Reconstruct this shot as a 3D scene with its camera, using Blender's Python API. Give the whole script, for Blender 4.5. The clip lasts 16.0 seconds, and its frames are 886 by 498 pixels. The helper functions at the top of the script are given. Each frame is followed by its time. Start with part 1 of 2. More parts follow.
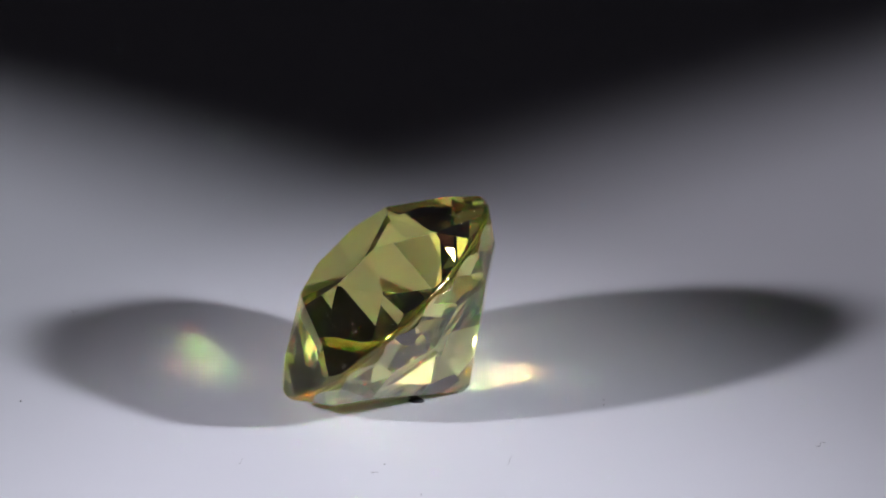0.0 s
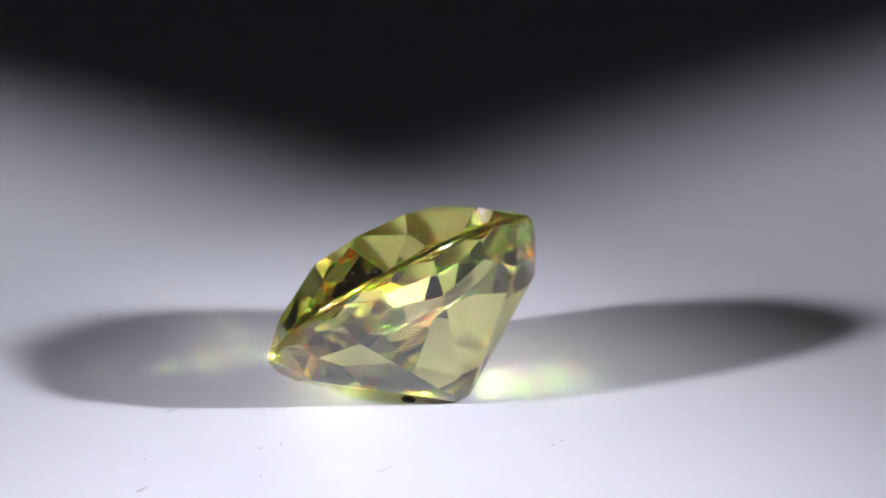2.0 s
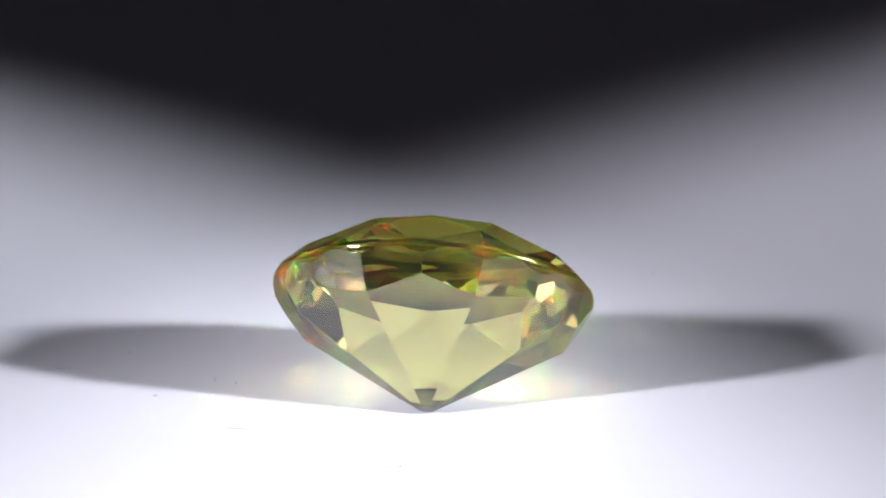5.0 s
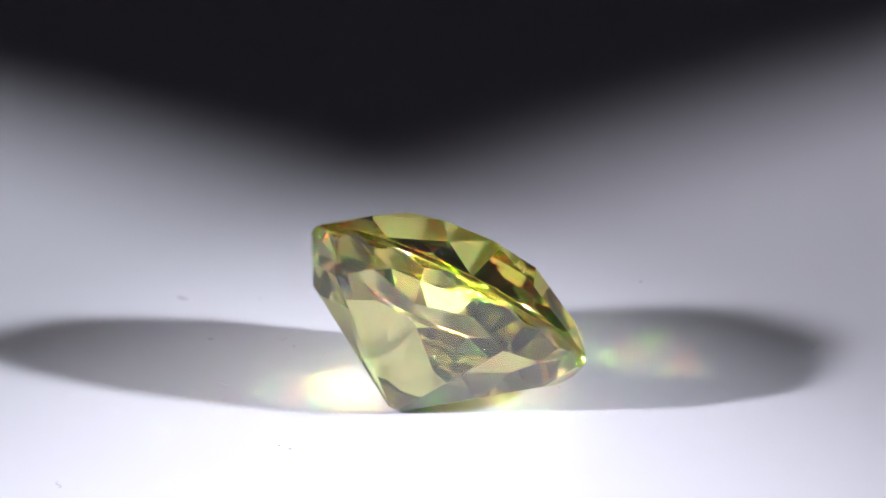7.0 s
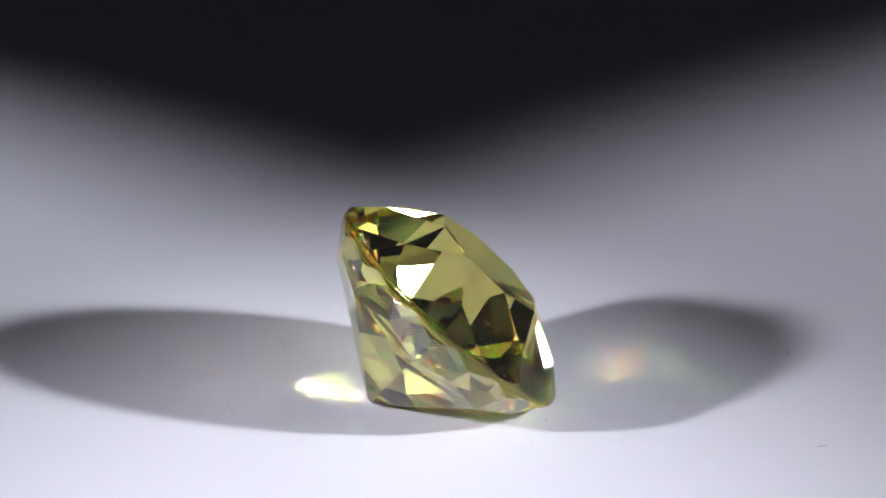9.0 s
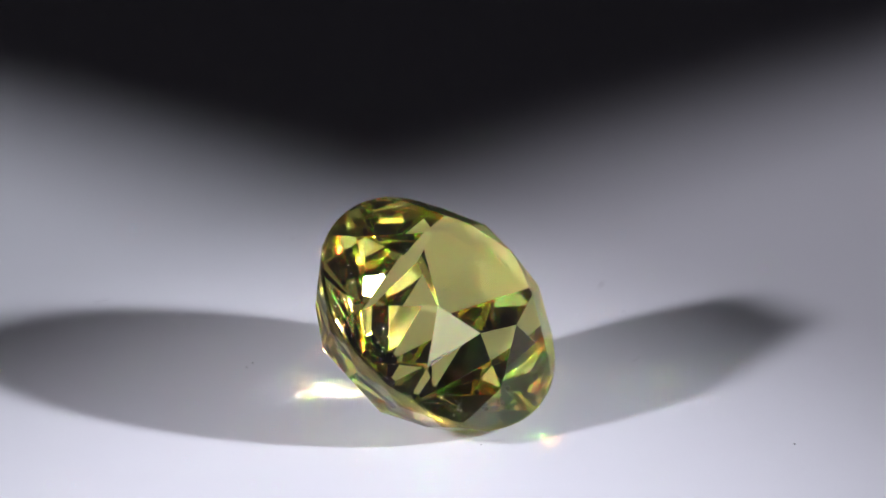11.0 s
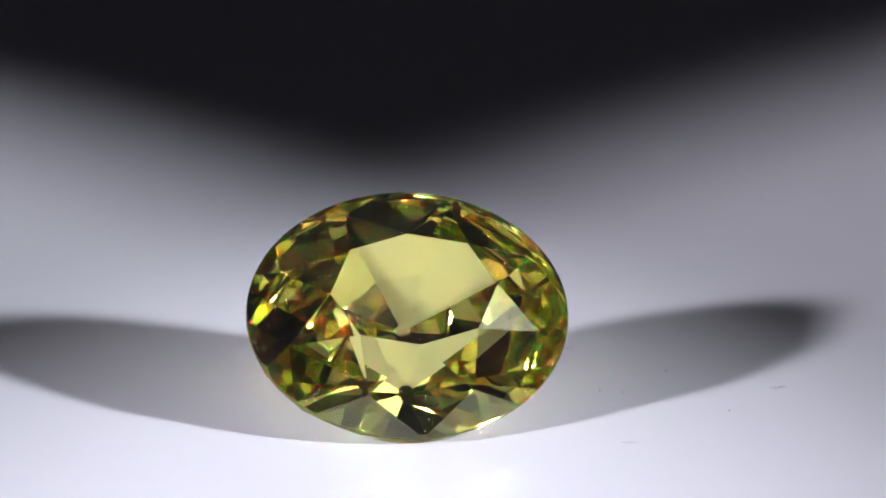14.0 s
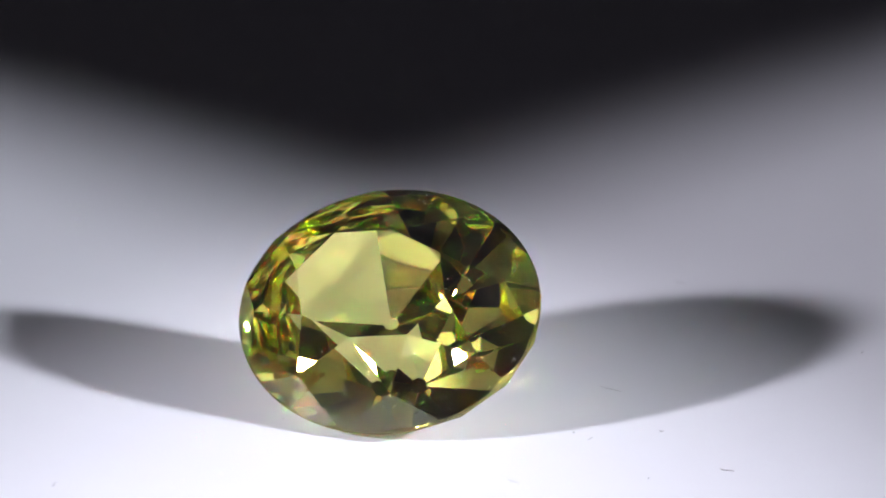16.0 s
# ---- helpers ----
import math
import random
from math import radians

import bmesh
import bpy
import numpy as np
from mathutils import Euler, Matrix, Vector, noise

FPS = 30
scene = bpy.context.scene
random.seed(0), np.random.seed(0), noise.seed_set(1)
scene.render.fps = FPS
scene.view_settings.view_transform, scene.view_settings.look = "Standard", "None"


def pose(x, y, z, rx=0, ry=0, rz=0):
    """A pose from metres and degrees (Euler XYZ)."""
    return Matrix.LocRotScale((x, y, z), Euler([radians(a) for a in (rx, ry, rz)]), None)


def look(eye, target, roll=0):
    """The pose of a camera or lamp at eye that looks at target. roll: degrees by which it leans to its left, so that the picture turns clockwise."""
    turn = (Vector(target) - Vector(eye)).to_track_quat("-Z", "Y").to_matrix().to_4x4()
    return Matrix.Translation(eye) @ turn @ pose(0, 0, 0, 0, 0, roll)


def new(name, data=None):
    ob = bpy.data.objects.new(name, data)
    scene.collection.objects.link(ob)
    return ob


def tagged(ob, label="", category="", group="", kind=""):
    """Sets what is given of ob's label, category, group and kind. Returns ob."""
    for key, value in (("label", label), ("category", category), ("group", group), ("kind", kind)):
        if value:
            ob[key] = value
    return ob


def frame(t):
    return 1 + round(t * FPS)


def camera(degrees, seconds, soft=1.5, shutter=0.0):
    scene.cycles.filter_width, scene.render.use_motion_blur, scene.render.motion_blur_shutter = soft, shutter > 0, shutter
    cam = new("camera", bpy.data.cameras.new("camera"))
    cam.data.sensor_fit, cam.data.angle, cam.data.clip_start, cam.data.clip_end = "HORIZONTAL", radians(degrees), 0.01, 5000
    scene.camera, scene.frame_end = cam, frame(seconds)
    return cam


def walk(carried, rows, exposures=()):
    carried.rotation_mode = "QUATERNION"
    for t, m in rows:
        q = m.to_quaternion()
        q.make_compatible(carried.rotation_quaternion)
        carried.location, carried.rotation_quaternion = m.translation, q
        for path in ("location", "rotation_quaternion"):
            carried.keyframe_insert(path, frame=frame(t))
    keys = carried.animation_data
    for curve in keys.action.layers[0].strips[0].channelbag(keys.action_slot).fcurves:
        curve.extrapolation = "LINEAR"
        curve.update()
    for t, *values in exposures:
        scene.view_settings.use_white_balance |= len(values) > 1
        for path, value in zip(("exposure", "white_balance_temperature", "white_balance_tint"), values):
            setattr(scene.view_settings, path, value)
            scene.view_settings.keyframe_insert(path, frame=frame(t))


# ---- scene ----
# A faceted yellow-green gemstone lies on a slowly turning white platter, lit by two unseen lamps built as clusters of
# spots.
# ---- camera ----
cam = camera(5.984, 16.0, soft=1.7)
EYE = (0.000837, -0.245435, 0.097409)
cam.data.dof.use_dof = True
cam.data.dof.focus_distance, cam.data.dof.aperture_fstop = 0.2605, 95.0
TILT = radians(20.652)
AIM = (EYE[0], EYE[1] + math.cos(TILT), EYE[2] - math.sin(TILT))
walk(cam, [(0.0, look(EYE, AIM)), (16.0, look(EYE, AIM))],
     exposures=[(0.0, -0.75), (0.5, -0.56), (1.0, -0.34), (2.5, -0.25), (3.0, -0.24), (4.0, 0.07), (6.5, 0.09), (7.0, 0.03), (8.0, -0.15), (9.0, -0.26), (11.5, -0.38), (12.5, -0.12), (14.5, -0.23), (15.5, -0.08), (16.0, -0.01)])

# ---- light ----
scene.cycles.caustics_refractive = scene.cycles.caustics_reflective = True
scene.cycles.sample_clamp_indirect = 0
scene.cycles.blur_glossy = 0
scene.cycles.max_bounces = scene.cycles.transmission_bounces = scene.cycles.glossy_bounces = 32

world = bpy.data.worlds.new("dim_room")
scene.world = world
world.use_nodes = True
sky = world.node_tree.nodes["Background"]
sky.inputs["Color"].default_value = (0.82, 0.76, 1.0, 1)
sky.inputs["Strength"].default_value = 0.011


def spot_cluster(name, azimuth, elevation, aim, watts, half, blend, colour, distance=0.211):
    """An unseen lamp as four core spots, turned to one pool of light that begins just before the gemstone, in a ring of
    eight dim spots added to brighten the stone alone.
    """
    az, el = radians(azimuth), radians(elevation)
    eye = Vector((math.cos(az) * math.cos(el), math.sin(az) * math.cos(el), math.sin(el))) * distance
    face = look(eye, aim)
    # Core spots soften one lamp's shadow; the added dim ring only brightens the facets.
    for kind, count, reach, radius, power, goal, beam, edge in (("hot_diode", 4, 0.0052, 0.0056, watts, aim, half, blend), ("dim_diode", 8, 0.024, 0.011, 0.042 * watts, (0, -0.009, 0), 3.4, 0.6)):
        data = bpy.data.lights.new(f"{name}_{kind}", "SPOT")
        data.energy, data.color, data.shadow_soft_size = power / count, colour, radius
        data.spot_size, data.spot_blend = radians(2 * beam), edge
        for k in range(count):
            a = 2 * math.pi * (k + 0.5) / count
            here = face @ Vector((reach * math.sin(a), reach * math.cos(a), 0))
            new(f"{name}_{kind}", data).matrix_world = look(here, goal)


spot_cluster("west", 207.5, 25.35, (0.0748, 0.0129, 0), 2.42, 10.38, 0.2, (0.96, 0.945, 1.11))
spot_cluster("east", -21.9, 26.05, (-0.0905, 0.0124, 0), 3.14, 10.15, 0.02, (0.935, 0.952, 1.105))


# ---- materials ----
def nodes_of(name):
    m = bpy.data.materials.new(name)
    m.use_nodes = True
    tree = m.node_tree
    tree.nodes.clear()
    return m, tree, tree.nodes.new("ShaderNodeOutputMaterial")


def add(tree, kind, **values):
    n = tree.nodes.new(kind)
    for key, value in values.items():
        n.inputs[key.replace("_", " ")].default_value = value
    return n


def rough_surface(name, colour, roughness, metal=0.0, spread=0.12, scale=60.0, bump=0.05, depth=0.001, specular=0.5):
    """A matt or glossy surface with two scales of variation in colour, gloss and relief."""
    m, tree, out = nodes_of(name)
    link = tree.links.new
    bsdf = add(tree, "ShaderNodeBsdfPrincipled", Metallic=metal)
    bsdf.inputs["Specular IOR Level"].default_value = specular
    place = tree.nodes.new("ShaderNodeTexCoord")
    broad = add(tree, "ShaderNodeTexNoise", Scale=scale, Detail=4.0)
    fine = add(tree, "ShaderNodeTexNoise", Scale=scale * 23, Detail=3.0)
    for n in (broad, fine):
        link(place.outputs["Object"], n.inputs["Vector"])
    blend = tree.nodes.new("ShaderNodeMath")
    blend.operation = "MULTIPLY_ADD"
    link(fine.outputs["Fac"], blend.inputs[0])
    blend.inputs[1].default_value = 0.4
    link(broad.outputs["Fac"], blend.inputs[2])
    ramp = tree.nodes.new("ShaderNodeValToRGB")
    ramp.color_ramp.elements[0].position, ramp.color_ramp.elements[1].position = 0.4, 1.0
    ramp.color_ramp.elements[0].color = (*[c * (1 - spread) for c in colour], 1)
    ramp.color_ramp.elements[1].color = (*[min(1, c * (1 + spread)) for c in colour], 1)
    link(blend.outputs[0], ramp.inputs["Fac"])
    link(ramp.outputs["Color"], bsdf.inputs["Base Color"])
    gloss = tree.nodes.new("ShaderNodeMapRange")
    gloss.inputs["To Min"].default_value, gloss.inputs["To Max"].default_value = roughness * 0.85, min(1, roughness * 1.15)
    link(broad.outputs["Fac"], gloss.inputs["Value"])
    link(gloss.outputs["Result"], bsdf.inputs["Roughness"])
    relief = add(tree, "ShaderNodeBump", Strength=bump, Distance=depth)
    link(blend.outputs[0], relief.inputs["Height"])
    link(relief.outputs["Normal"], bsdf.inputs["Normal"])
    link(bsdf.outputs["BSDF"], out.inputs["Surface"])
    return m


def gem_glass(name, body, clear, roughness, iors, split, bump=0.0, fire=0.5):
    """Clear tinted crystal: three refractions of slightly different index give the fire; a thin diffuse haze is painted
    in to lift its darks.
    """
    m, tree, out = nodes_of(name)
    link = tree.links.new
    hues = [[1 - split / 2 + (split * 1.5 if i == k else 0) for i in range(3)] for k in range(3)]
    shaders = []
    for hue, ior in zip(hues, iors):
        g = add(tree, "ShaderNodeBsdfGlass", Roughness=roughness, IOR=ior)
        g.inputs["Color"].default_value = (*[b * h for b, h in zip(body, hue)], 1)
        shaders.append(g)
    if bump:
        place = tree.nodes.new("ShaderNodeTexCoord")
        pits = add(tree, "ShaderNodeTexNoise", Scale=9000.0, Detail=2.0)
        relief = add(tree, "ShaderNodeBump", Strength=bump, Distance=0.00004)
        link(place.outputs["Object"], pits.inputs["Vector"])
        link(pits.outputs["Fac"], relief.inputs["Height"])
        for g in shaders:
            link(relief.outputs["Normal"], g.inputs["Normal"])
    first = add(tree, "ShaderNodeMixShader", Fac=0.5)
    link(shaders[0].outputs[0], first.inputs[1])
    link(shaders[1].outputs[0], first.inputs[2])
    second = add(tree, "ShaderNodeMixShader", Fac=1 / 3)
    link(first.outputs[0], second.inputs[1])
    link(shaders[2].outputs[0], second.inputs[2])
    plain = add(tree, "ShaderNodeBsdfPrincipled", Roughness=roughness, IOR=(iors[0] + iors[1]) / 2)
    plain.inputs["Transmission Weight"].default_value = 1.0
    plain.inputs["Base Color"].default_value = (*clear, 1)
    both = add(tree, "ShaderNodeMixShader", Fac=fire)
    link(plain.outputs[0], both.inputs[1])
    link(second.outputs[0], both.inputs[2])
    # Pale haze in uneven patches, painted in place of stray and scattered light.
    veil = add(tree, "ShaderNodeBsdfDiffuse", Color=(0.72, 0.71, 0.66, 1), Roughness=0.5)
    veil_patches = add(tree, "ShaderNodeTexNoise", Scale=900.0, Detail=5.0)
    where = tree.nodes.new("ShaderNodeTexCoord")
    link(where.outputs["Object"], veil_patches.inputs["Vector"])
    amount = tree.nodes.new("ShaderNodeMapRange")
    amount.inputs["From Min"].default_value, amount.inputs["From Max"].default_value = 0.3, 0.8
    amount.inputs["To Min"].default_value, amount.inputs["To Max"].default_value = 0.002, 0.014
    link(veil_patches.outputs["Fac"], amount.inputs["Value"])
    hazed = tree.nodes.new("ShaderNodeMixShader")
    link(amount.outputs["Result"], hazed.inputs["Fac"])
    link(both.outputs[0], hazed.inputs[1])
    link(veil.outputs[0], hazed.inputs[2])
    link(hazed.outputs[0], out.inputs["Surface"])
    return m


WHITE = rough_surface("white_acrylic", (0.79, 0.785, 0.80), 0.42, spread=0.012, scale=25.0, bump=0.02, depth=0.0002, specular=0.35)
BLACK_PLASTIC = rough_surface("black_plastic", (0.03, 0.03, 0.032), 0.45, spread=0.2)
TABLE_TOP = rough_surface("dark_table_top", (0.035, 0.032, 0.034), 0.6, spread=0.3, scale=8.0)
WALL_PAINT = rough_surface("dark_wall_paint", (0.04, 0.04, 0.045), 0.8, spread=0.15, scale=5.0)
# Dim glow added to the unseen lamp fronts; it lifts the dark floor slightly.
ADDED_GLOW, tree, out = nodes_of("added_front_glow")
tree.links.new(add(tree, "ShaderNodeEmission", Color=(0.92, 0.86, 1.0, 1), Strength=0.18).outputs[0], out.inputs["Surface"])
LINT = rough_surface("grey_lint", (0.48, 0.46, 0.46), 0.8, spread=0.2, scale=3000.0)
GRIT = rough_surface("dark_grit", (0.33, 0.32, 0.31), 0.7, spread=0.3, scale=4000.0)
PALE_DUST = rough_surface("pale_dust", (0.62, 0.61, 0.58), 0.8, spread=0.2, scale=5000.0)
PUTTY = rough_surface("black_putty", (0.012, 0.012, 0.012), 0.5, spread=0.3, scale=2000.0)
TOP, DEEP, RIM = (0.91, 0.875, 0.30), (0.925, 0.90, 0.52), (0.60, 0.54, 0.16)
CROWN_CRYSTAL = gem_glass("yellow_green_crystal", TOP, TOP, 0.0, (1.978, 1.995, 2.015), 1.2, fire=0.5)
CRYSTAL = gem_glass("deep_yellow_green_crystal", DEEP, DEEP, 0.0, (1.983, 1.995, 2.008), 0.8, fire=0.1)
GIRDLE = gem_glass("ground_crystal_edge", RIM, RIM, 0.07, (1.983, 1.995, 2.008), 0.3, bump=0.3, fire=0.75)


# ---- building helpers ----
def mesh_of(name, bm, material, smooth=False):
    me = bpy.data.meshes.new(name)
    bmesh.ops.recalc_face_normals(bm, faces=bm.faces)
    bm.to_mesh(me)
    bm.free()
    me.materials.append(material)
    if smooth:
        for f in me.polygons:
            f.use_smooth = True
    return me


def part(name, bm, material, parent=None, label="", smooth=False):
    ob = new(name, mesh_of(name, bm, material, smooth))
    if parent:
        ob.parent = parent
    return tagged(ob, label) if label else ob


def turned(profile, steps):
    """A solid of revolution round z from (radius, height) pairs, closed at both ends."""
    bm = bmesh.new()
    rings = []
    for r, z in profile:
        rings.append([bm.verts.new((r * math.cos(2 * math.pi * i / steps), r * math.sin(2 * math.pi * i / steps), z)) for i in range(steps)])
    for a, b in zip(rings, rings[1:]):
        for i in range(steps):
            j = (i + 1) % steps
            bm.faces.new((a[i], a[j], b[j], b[i]))
    bm.faces.new(rings[0])
    bm.faces.new(rings[-1])
    return bm


def slab(x0, y0, z0, x1, y1, z1, bevel=0.0):
    bm = bmesh.new()
    bmesh.ops.create_cube(bm, size=1.0)
    for v in bm.verts:
        v.co = Vector(((x0 + x1) / 2 + v.co.x * (x1 - x0), (y0 + y1) / 2 + v.co.y * (y1 - y0), (z0 + z1) / 2 + v.co.z * (z1 - z0)))
    if bevel:
        bmesh.ops.bevel(bm, geom=bm.edges[:], offset=bevel, segments=3, affect="EDGES", profile=0.5)
    return bm


# ---- the place: table and dark walls ----
TABLE_Z = -0.030
table = part("table_top", slab(-0.55, -0.50, TABLE_Z - 0.03, 0.55, 0.45, TABLE_Z, 0.004), TABLE_TOP)
tagged(table, "dark matt table top under the turntable", "table", kind="structure")
for name, box in (("wall_north", (-0.6, 0.452, -0.06, 0.6, 0.50, 0.40)), ("wall_south", (-0.6, -0.55, -0.06, 0.6, -0.502, 0.40)),
                  ("wall_west", (-0.6, -0.50, -0.06, -0.552, 0.45, 0.40)), ("wall_east", (0.552, -0.50, -0.06, 0.6, 0.45, 0.40))):
    tagged(part(name, slab(*box), WALL_PAINT), "dark wall round the table in the dim room", "wall", kind="structure")

# ---- the turntable ----
turntable = tagged(new("turntable"), "white round turntable with a smooth glossy platter on a dark base", "turntable")
turntable.location = (0, 0, TABLE_Z)
H = -TABLE_Z
base = part("base", turned([(0.080, 0.0), (0.084, 0.002), (0.084, 0.014), (0.081, 0.018), (0.030, 0.019), (0.030, H - 0.006)], 96), BLACK_PLASTIC, turntable, "black plastic base", True)
platter = part("platter", turned([(0.111, H - 0.006), (0.1135, H - 0.0055), (0.115, H - 0.004), (0.115, H - 0.002), (0.1135, H - 0.0005), (0.111, H)], 192), WHITE, turntable, "smooth white acrylic platter")

# ---- the gemstone ----
U = 1.76e-5


def ring(a, b, count, offset, z, cx=0.0, cy=0.0):
    q = [(i + offset) * 2 * math.pi / count for i in range(count)]
    return [Vector(((a * math.cos(t) + cx) * U, (b * math.sin(t) + cy) * U, z * U)) for t in q]


A, B, CROWN, PAVILION, EDGE = 285.0, 241.0, 104.0, 218.5, 8.0
BULGE = 0.025
CULET = (-5.5, -8.7)
LEAN = pose(0, 0, 0, 42.078) @ pose(0, 0, 0, 0, 5.023) @ pose(0, 0, 0, 0, 0, 5.747)


def cut(bm, a, b, c):
    """Grinds one flat facet through three corners, keeping the side with the stone's heart."""
    n = (b - a).cross(c - a).normalized()
    if n.dot(a) < 0:
        n = -n
    done = bmesh.ops.bisect_plane(bm, geom=bm.verts[:] + bm.edges[:] + bm.faces[:], dist=1e-9, plane_co=a, plane_no=n, clear_outer=True)
    rim = [e for e in done["geom_cut"] if isinstance(e, bmesh.types.BMEdge) and len(e.link_faces) < 2]
    if len(rim) > 2:
        for f in bmesh.ops.contextual_create(bm, geom=rim)["faces"]:
            f.material_index = 0


def whole_stone():
    """An oval brilliant: table, stars, mains and halves above, mains, halves and a flat culet below."""
    rng = random.Random(7)
    shift = lambda pts, d: [p + Vector((rng.uniform(-d, d), rng.uniform(-d, d), rng.uniform(-d, d) * 0.6)) * U for p in pts]
    bm = bmesh.new()
    levels = [-PAVILION, *range(-13, 14), CROWN]
    rings = [[bm.verts.new(v) for v in ring(A - BULGE * min(abs(z), 13) ** 2, B - BULGE * min(abs(z), 13) ** 2, 128, 0, z)] for z in levels]
    bm.faces.new(rings[0])
    bm.faces.new(rings[-1])
    for low, high in zip(rings, rings[1:]):
        for i in range(128):
            bm.faces.new((low[i], low[i - 1], high[i - 1], high[i])).material_index = 1
    bmesh.ops.recalc_face_normals(bm, faces=bm.faces)
    flat = ring(147.5, 109, 8, 0, CROWN, 1.5, -1)
    for k in (1, 3, 5, 7):
        flat[k].y *= 1.08
    upper = shift(ring(A * UPPER[0], B * UPPER[1], 8, 0.5, CROWN * UPPER[2]), 2)
    lower = shift(ring(A * LOWER[0], B * LOWER[1], 8, 0.5, -PAVILION * LOWER[2], CULET[0] * 0.32, 3.6), 3)
    top_edge, low_edge = ring(A * 1.02, B * 1.02, 16, 0, EDGE / 2), ring(A * 1.02, B * 1.02, 16, 0, -EDGE / 2)
    apex = Vector((CULET[0], CULET[1], -PAVILION - 9)) * U
    for k in range(8):
        cut(bm, flat[k], flat[(k + 1) % 8], upper[k])
        cut(bm, upper[k - 1], upper[k], flat[k])
        cut(bm, lower[k - 1], lower[k], apex)
    for k in range(8):
        for e in (2 * k, 2 * k + 1):
            cut(bm, top_edge[e], top_edge[(e + 1) % 16], upper[k])
            cut(bm, low_edge[e], low_edge[(e + 1) % 16], lower[k])
    bmesh.ops.remove_doubles(bm, verts=bm.verts, dist=2e-7)
    bmesh.ops.bevel(bm, geom=[e for e in bm.edges if not all(f.material_index for f in e.link_faces)], offset=0.45 * U, segments=1, affect="EDGES", profile=0.5, clamp_overlap=True)
    bmesh.ops.recalc_face_normals(bm, faces=bm.faces)
    bm.normal_update()
    return bm


UPPER, LOWER = (0.845, 0.80, 0.51), (0.875, 0.8135, 0.345)
gem = tagged(new("gemstone"), "faceted oval yellow-green gemstone lying on its pavilion", "gemstone")
for name, keep, material, label in (
        ("crown", lambda f: not f.material_index and f.normal.z > 0, CROWN_CRYSTAL, "clear yellow-green crown with a flat eight-sided table"),
        ("girdle", lambda f: f.material_index, GIRDLE, "rounded finely ground yellow girdle edge"),
        ("pavilion", lambda f: not f.material_index and f.normal.z <= 0, CRYSTAL, "deep faceted yellow-green pavilion with a blunt culet")):
    bm = whole_stone()
    bmesh.ops.delete(bm, geom=[f for f in bm.faces if not keep(f)], context="FACES")
    for f in bm.faces:
        f.smooth, f.material_index = name == "girdle", 0
    me = bpy.data.meshes.new(name)
    bm.to_mesh(me)
    bm.free()
    me.materials.append(material)
    tagged(new(name, me), label).parent = gem


def surface_dust(count):
    """Fine pale dust that clings to the facets of the crown."""
    rng = random.Random(3)
    source = whole_stone()
    faces = [f for f in source.faces if f.normal.z > 0.06 and not f.material_index]
    weights = [f.calc_area() for f in faces]
    bm = bmesh.new()
    for f in rng.choices(faces, weights, k=count):
        vs = [v.co for v in f.verts]
        share = [rng.random() ** 1.5 + 0.02 for _ in vs]
        here = sum((v * s for v, s in zip(vs, share)), Vector()) / sum(share)
        size = U * rng.uniform(0.4, 1.0)
        turn = f.normal.to_track_quat("Z", "Y").to_matrix().to_4x4() @ pose(0, 0, 0, 0, 0, rng.uniform(0, 90)) @ Matrix.Diagonal((1, rng.uniform(0.5, 1), 0.35, 1))
        bmesh.ops.create_icosphere(bm, subdivisions=1, radius=size, matrix=Matrix.Translation(here + f.normal * size * 0.3) @ turn)
    source.free()
    return bm


tagged(part("surface_dust", surface_dust(130), PALE_DUST, gem), "fine pale dust on the crown facets", kind="stuff")

# ---- the lamp heads ----
def lamp_head(azimuth, elevation, aim, distance=0.211):
    """A small unseen lamp head behind the spots; its dim glowing front is added as faint fill."""
    az, el = radians(azimuth), radians(elevation)
    eye = Vector((math.cos(az) * math.cos(el), math.sin(az) * math.cos(el), math.sin(el))) * distance
    head = tagged(new("lamp_head"), "unseen small round metal lamp head with an added dim glowing front", "lamp", "lamps beside the turntable")
    head.matrix_world = look(eye, aim)
    part("housing", turned([(0.0525, 0.012), (0.0525, 0.0045), (0.0555, 0.0045), (0.057, 0.006), (0.057, 0.018), (0.036, 0.042), (0.010, 0.056), (0.004, 0.056)], 64), BLACK_PLASTIC, head, "black metal housing", True)
    part("lens", turned([(0.050, 0.0052), (0.052, 0.0055), (0.052, 0.009), (0.030, 0.010)], 64), ADDED_GLOW, head, "added dim glowing front disc")
    foot = Vector((eye.x * 1.32, eye.y * 1.32, TABLE_Z))
    inverse = head.matrix_world.inverted()
    stem = bmesh.new()
    rings = []
    back = head.matrix_world @ Vector((0, 0, 0.05))
    for i in range(17):
        s = i / 16
        c = foot.lerp(back, s) + Vector((eye.x, eye.y, 0)).normalized() * (0.05 * math.sin(math.pi * s))
        rings.append([stem.verts.new(inverse @ (c + Vector((math.cos(k * math.pi / 4), math.sin(k * math.pi / 4), 0)) * 0.004)) for k in range(8)])
    for a, b in zip(rings, rings[1:]):
        for k in range(8):
            stem.faces.new((a[k], a[(k + 1) % 8], b[(k + 1) % 8], b[k]))
    stem.faces.new(rings[0])
    stem.faces.new(rings[-1])
    part("gooseneck", stem, BLACK_PLASTIC, head, "thin black gooseneck", True)
    disc = turned([(0.045, 0.0), (0.048, 0.003), (0.046, 0.012), (0.030, 0.014)], 48)
    disc.transform(inverse @ Matrix.Translation(foot))
    part("foot", disc, BLACK_PLASTIC, head, "round weighted foot", True)


lamp_head(207.5, 25.35, (0, 0, 0))
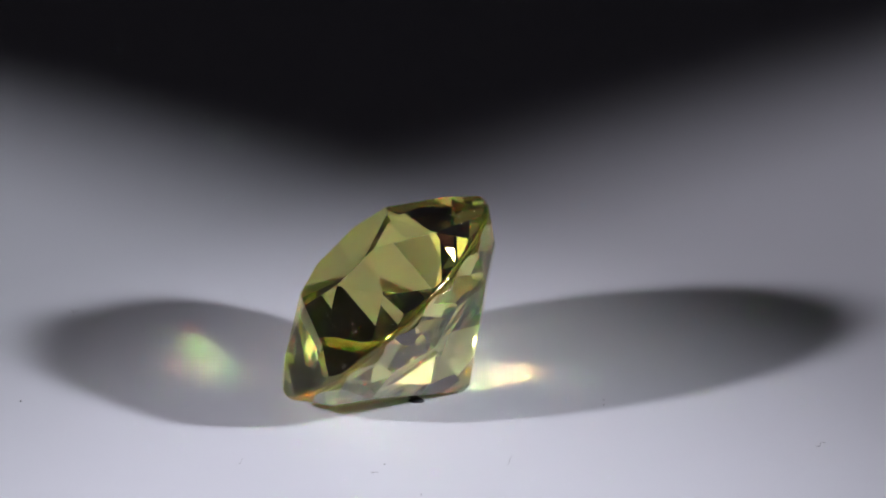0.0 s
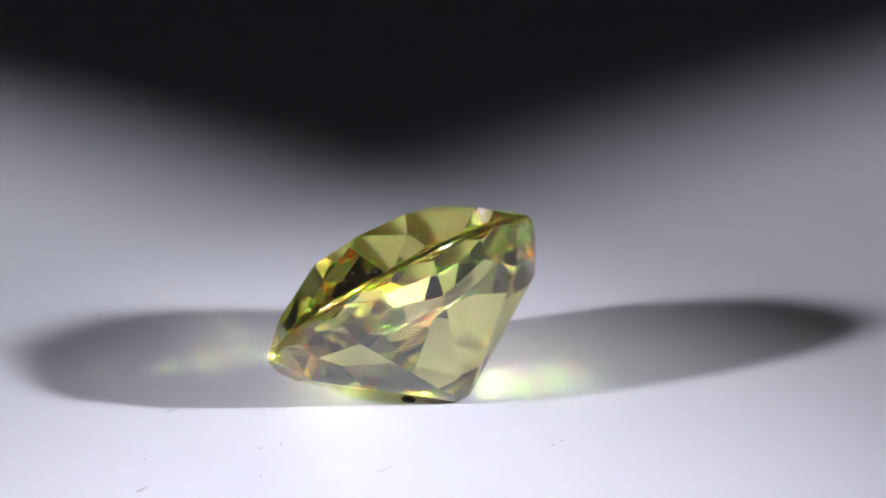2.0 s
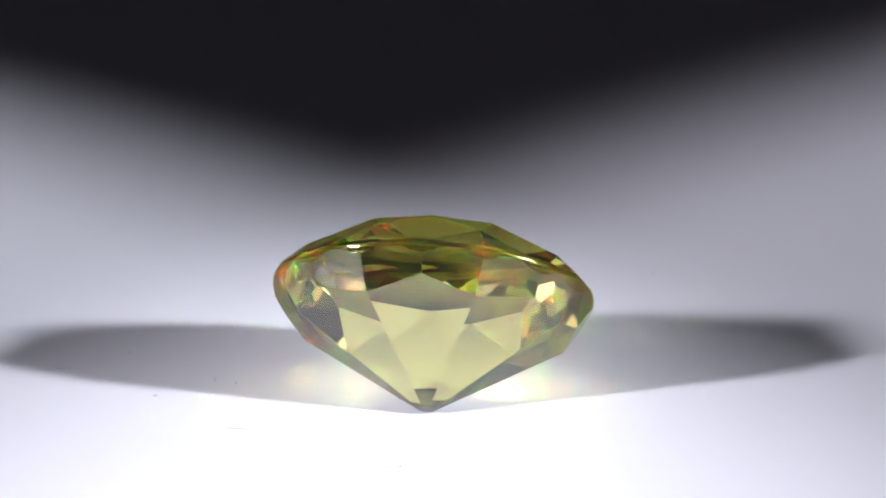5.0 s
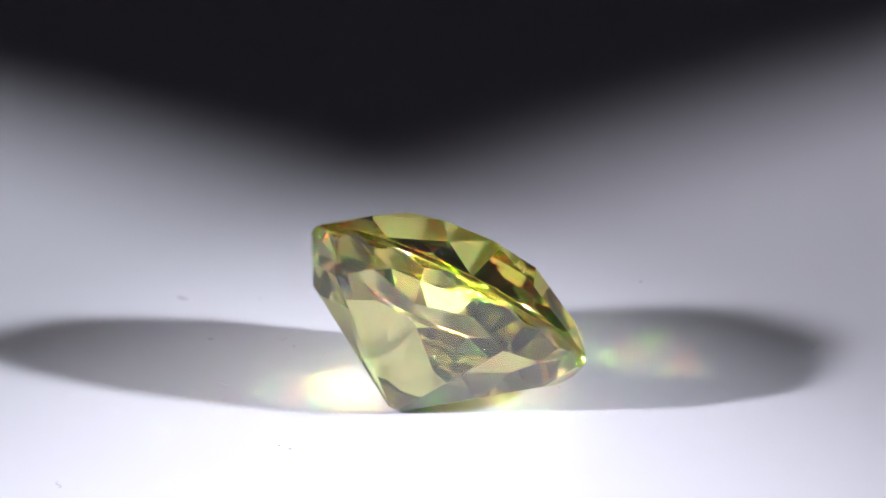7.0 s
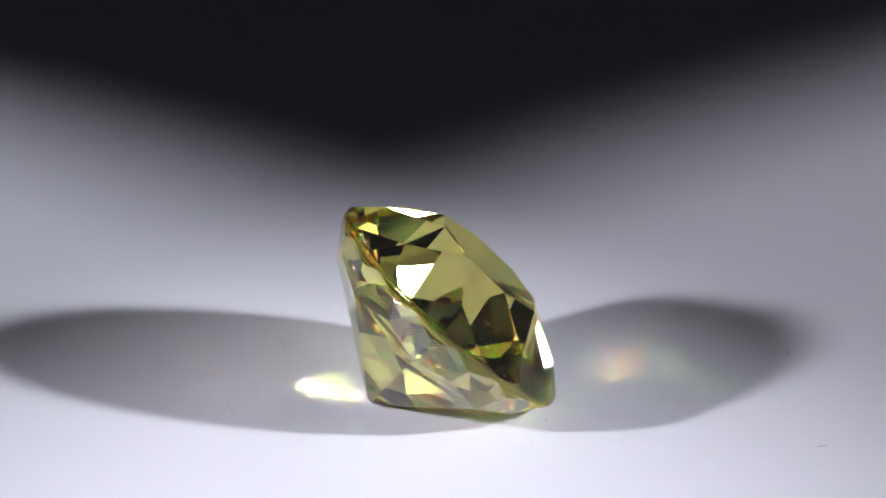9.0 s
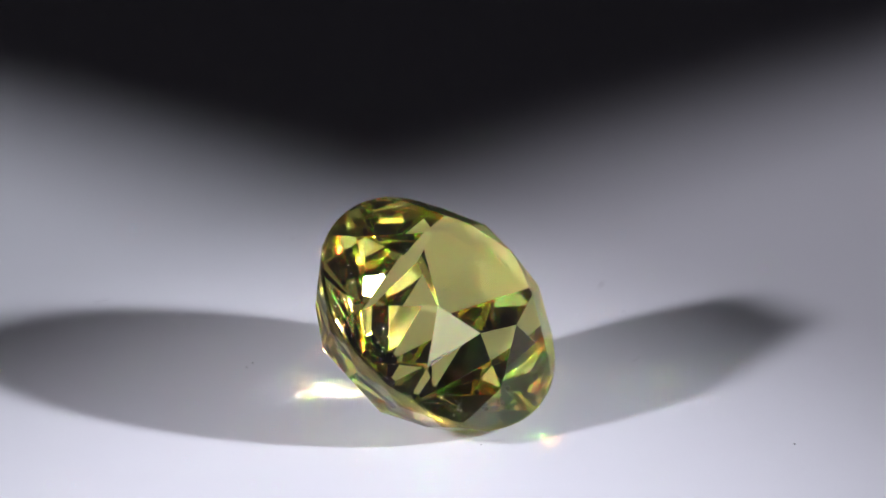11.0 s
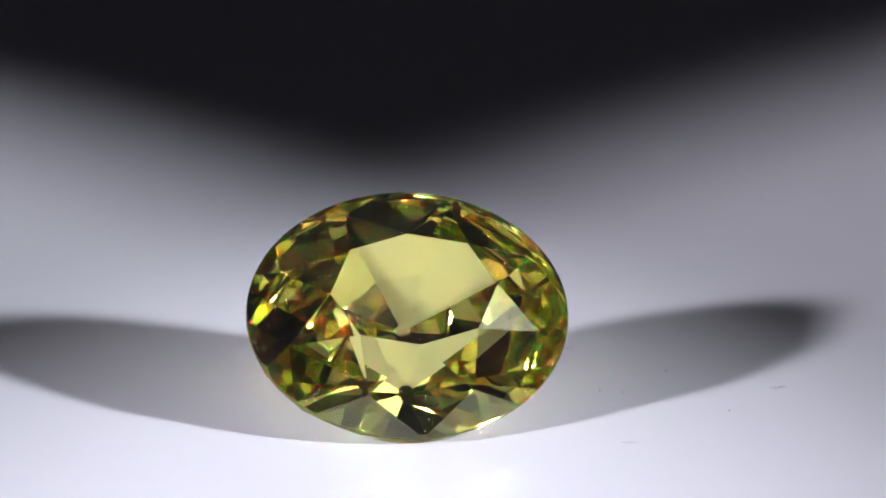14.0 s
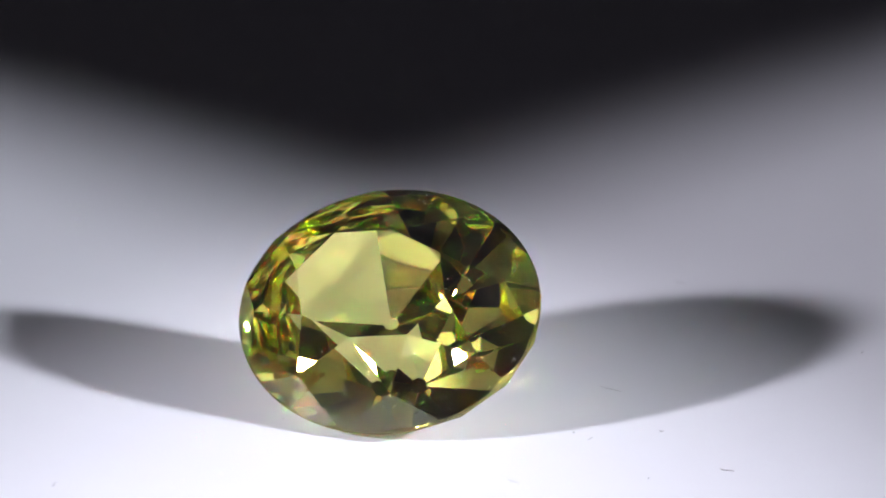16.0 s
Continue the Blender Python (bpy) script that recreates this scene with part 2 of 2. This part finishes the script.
lamp_head(-21.9, 26.05, (0, 0, 0))

# ---- lint and grit on the platter ----
SPIN = 18.282
lint = []


def on_platter(r, angle, up=0.0):
    a = radians(angle)
    return Vector((r * U * math.cos(a), r * U * math.sin(a), up * U))


def lint_fibre(r, angle, heading, length, bend, thick):
    """A bent thread of lint; heading is its way from the radius, in degrees."""
    here, way = on_platter(r, angle, thick), radians(angle + heading)
    along, across = Vector((math.cos(way), math.sin(way), 0)), Vector((-math.sin(way), math.cos(way), 0))
    bm, rings = bmesh.new(), []
    for i in range(13):
        s = i / 12 - 0.5
        c = here + along * (s * length * U) + across * (bend * U * (math.sin(s * 5.2) - 1.1 * s)) + Vector((0, 0, thick * 0.8 * U * (s * 2) ** 2))
        w = thick * U * (1 - 0.55 * abs(2 * s) ** 3)
        rings.append([bm.verts.new(c + across * (w * math.cos(k * math.pi / 3)) + Vector((0, 0, w * math.sin(k * math.pi / 3)))) for k in range(6)])
    for a, b in zip(rings, rings[1:]):
        for k in range(6):
            bm.faces.new((a[k], a[(k + 1) % 6], b[(k + 1) % 6], b[k]))
    bm.faces.new(rings[0])
    bm.faces.new(rings[-1])
    ob = part("lint_fibre", bm, LINT, smooth=True)
    lint.append(tagged(ob, "short bent grey thread of lint on the white platter", "lint", "lint on the platter"))


def grit_speck(r, angle, size):
    """A rough grain a few hundredths of a millimetre across."""
    bm = bmesh.new()
    bmesh.ops.create_icosphere(bm, subdivisions=2, radius=size * U)
    for v in bm.verts:
        v.co *= 1 + 0.35 * noise.noise(v.co * (0.9 / (size * U)) + Vector((r, angle, 0)))
        v.co.z *= 0.6
        v.co += on_platter(r, angle, size * 0.5)
    ob = part("grit_speck", bm, GRIT)
    lint.append(tagged(ob, "tiny dark grain of dust on the white platter", "dust", "grit on the platter"))


for row in ((643, 259.5, 4, 28, 2.4, 1.2), (347, 298.0, 137, 46, 3.0, 0.5), (433, 225.5, 20, 30, 3.0, 0.4),
            (742, 342.0, 60, 26, 7.0, 0.5), (747, 146.0, 30, 20, 4.0, 0.5), (366, 258.8, 80, 14, 3.0, 0.6), (462, 271.2, 10, 9, 0.8, 0.9)):
    lint_fibre(*row)
for row in ((257, 137.5, 1.5), (326, 260.5, 1.6), (332, 356.8, 1.6), (334, 352.5, 1.5), (557, 248.8, 1.6), (699, 182.1, 2.0), (828, 307.4, 1.5)):
    grit_speck(*row)



def putty_dab(x, y, wide, deep, high):
    """The dab of putty that props the stone from below."""
    bm = bmesh.new()
    bmesh.ops.create_icosphere(bm, subdivisions=3, radius=1.0)
    for v in bm.verts:
        k = 1 + 0.18 * noise.noise(v.co * 1.7 + Vector((4, 1, 2)))
        v.co = Vector(((x + v.co.x * wide * k) * U, (y + v.co.y * deep * k) * U, max(0.0, 0.3 + v.co.z * high) * U))
    ob = part("putty_dab", bm, PUTTY, smooth=True)
    lint.append(tagged(ob, "small dab of black putty under the stone on the platter", "putty"))


putty_dab(1, -24, 14, 10, 7.0)

# ---- what moves ----
def motions():
    times = [i * 0.2 for i in range(81)]
    lift = -min((LEAN @ v.co).z for o in gem.children for v in o.data.vertices)
    turn = lambda t: pose(0, 0, 0, 0, 0, -SPIN * t)
    walk(gem, [(t, turn(t) @ Matrix.Translation((-53.73 * U, 28.83 * U, lift)) @ pose(0, 0, 0, 0, 0, 257.1) @ LEAN) for t in times])
    for thing in (platter, *lint):
        walk(thing, [(t, turn(t)) for t in times])


motions()
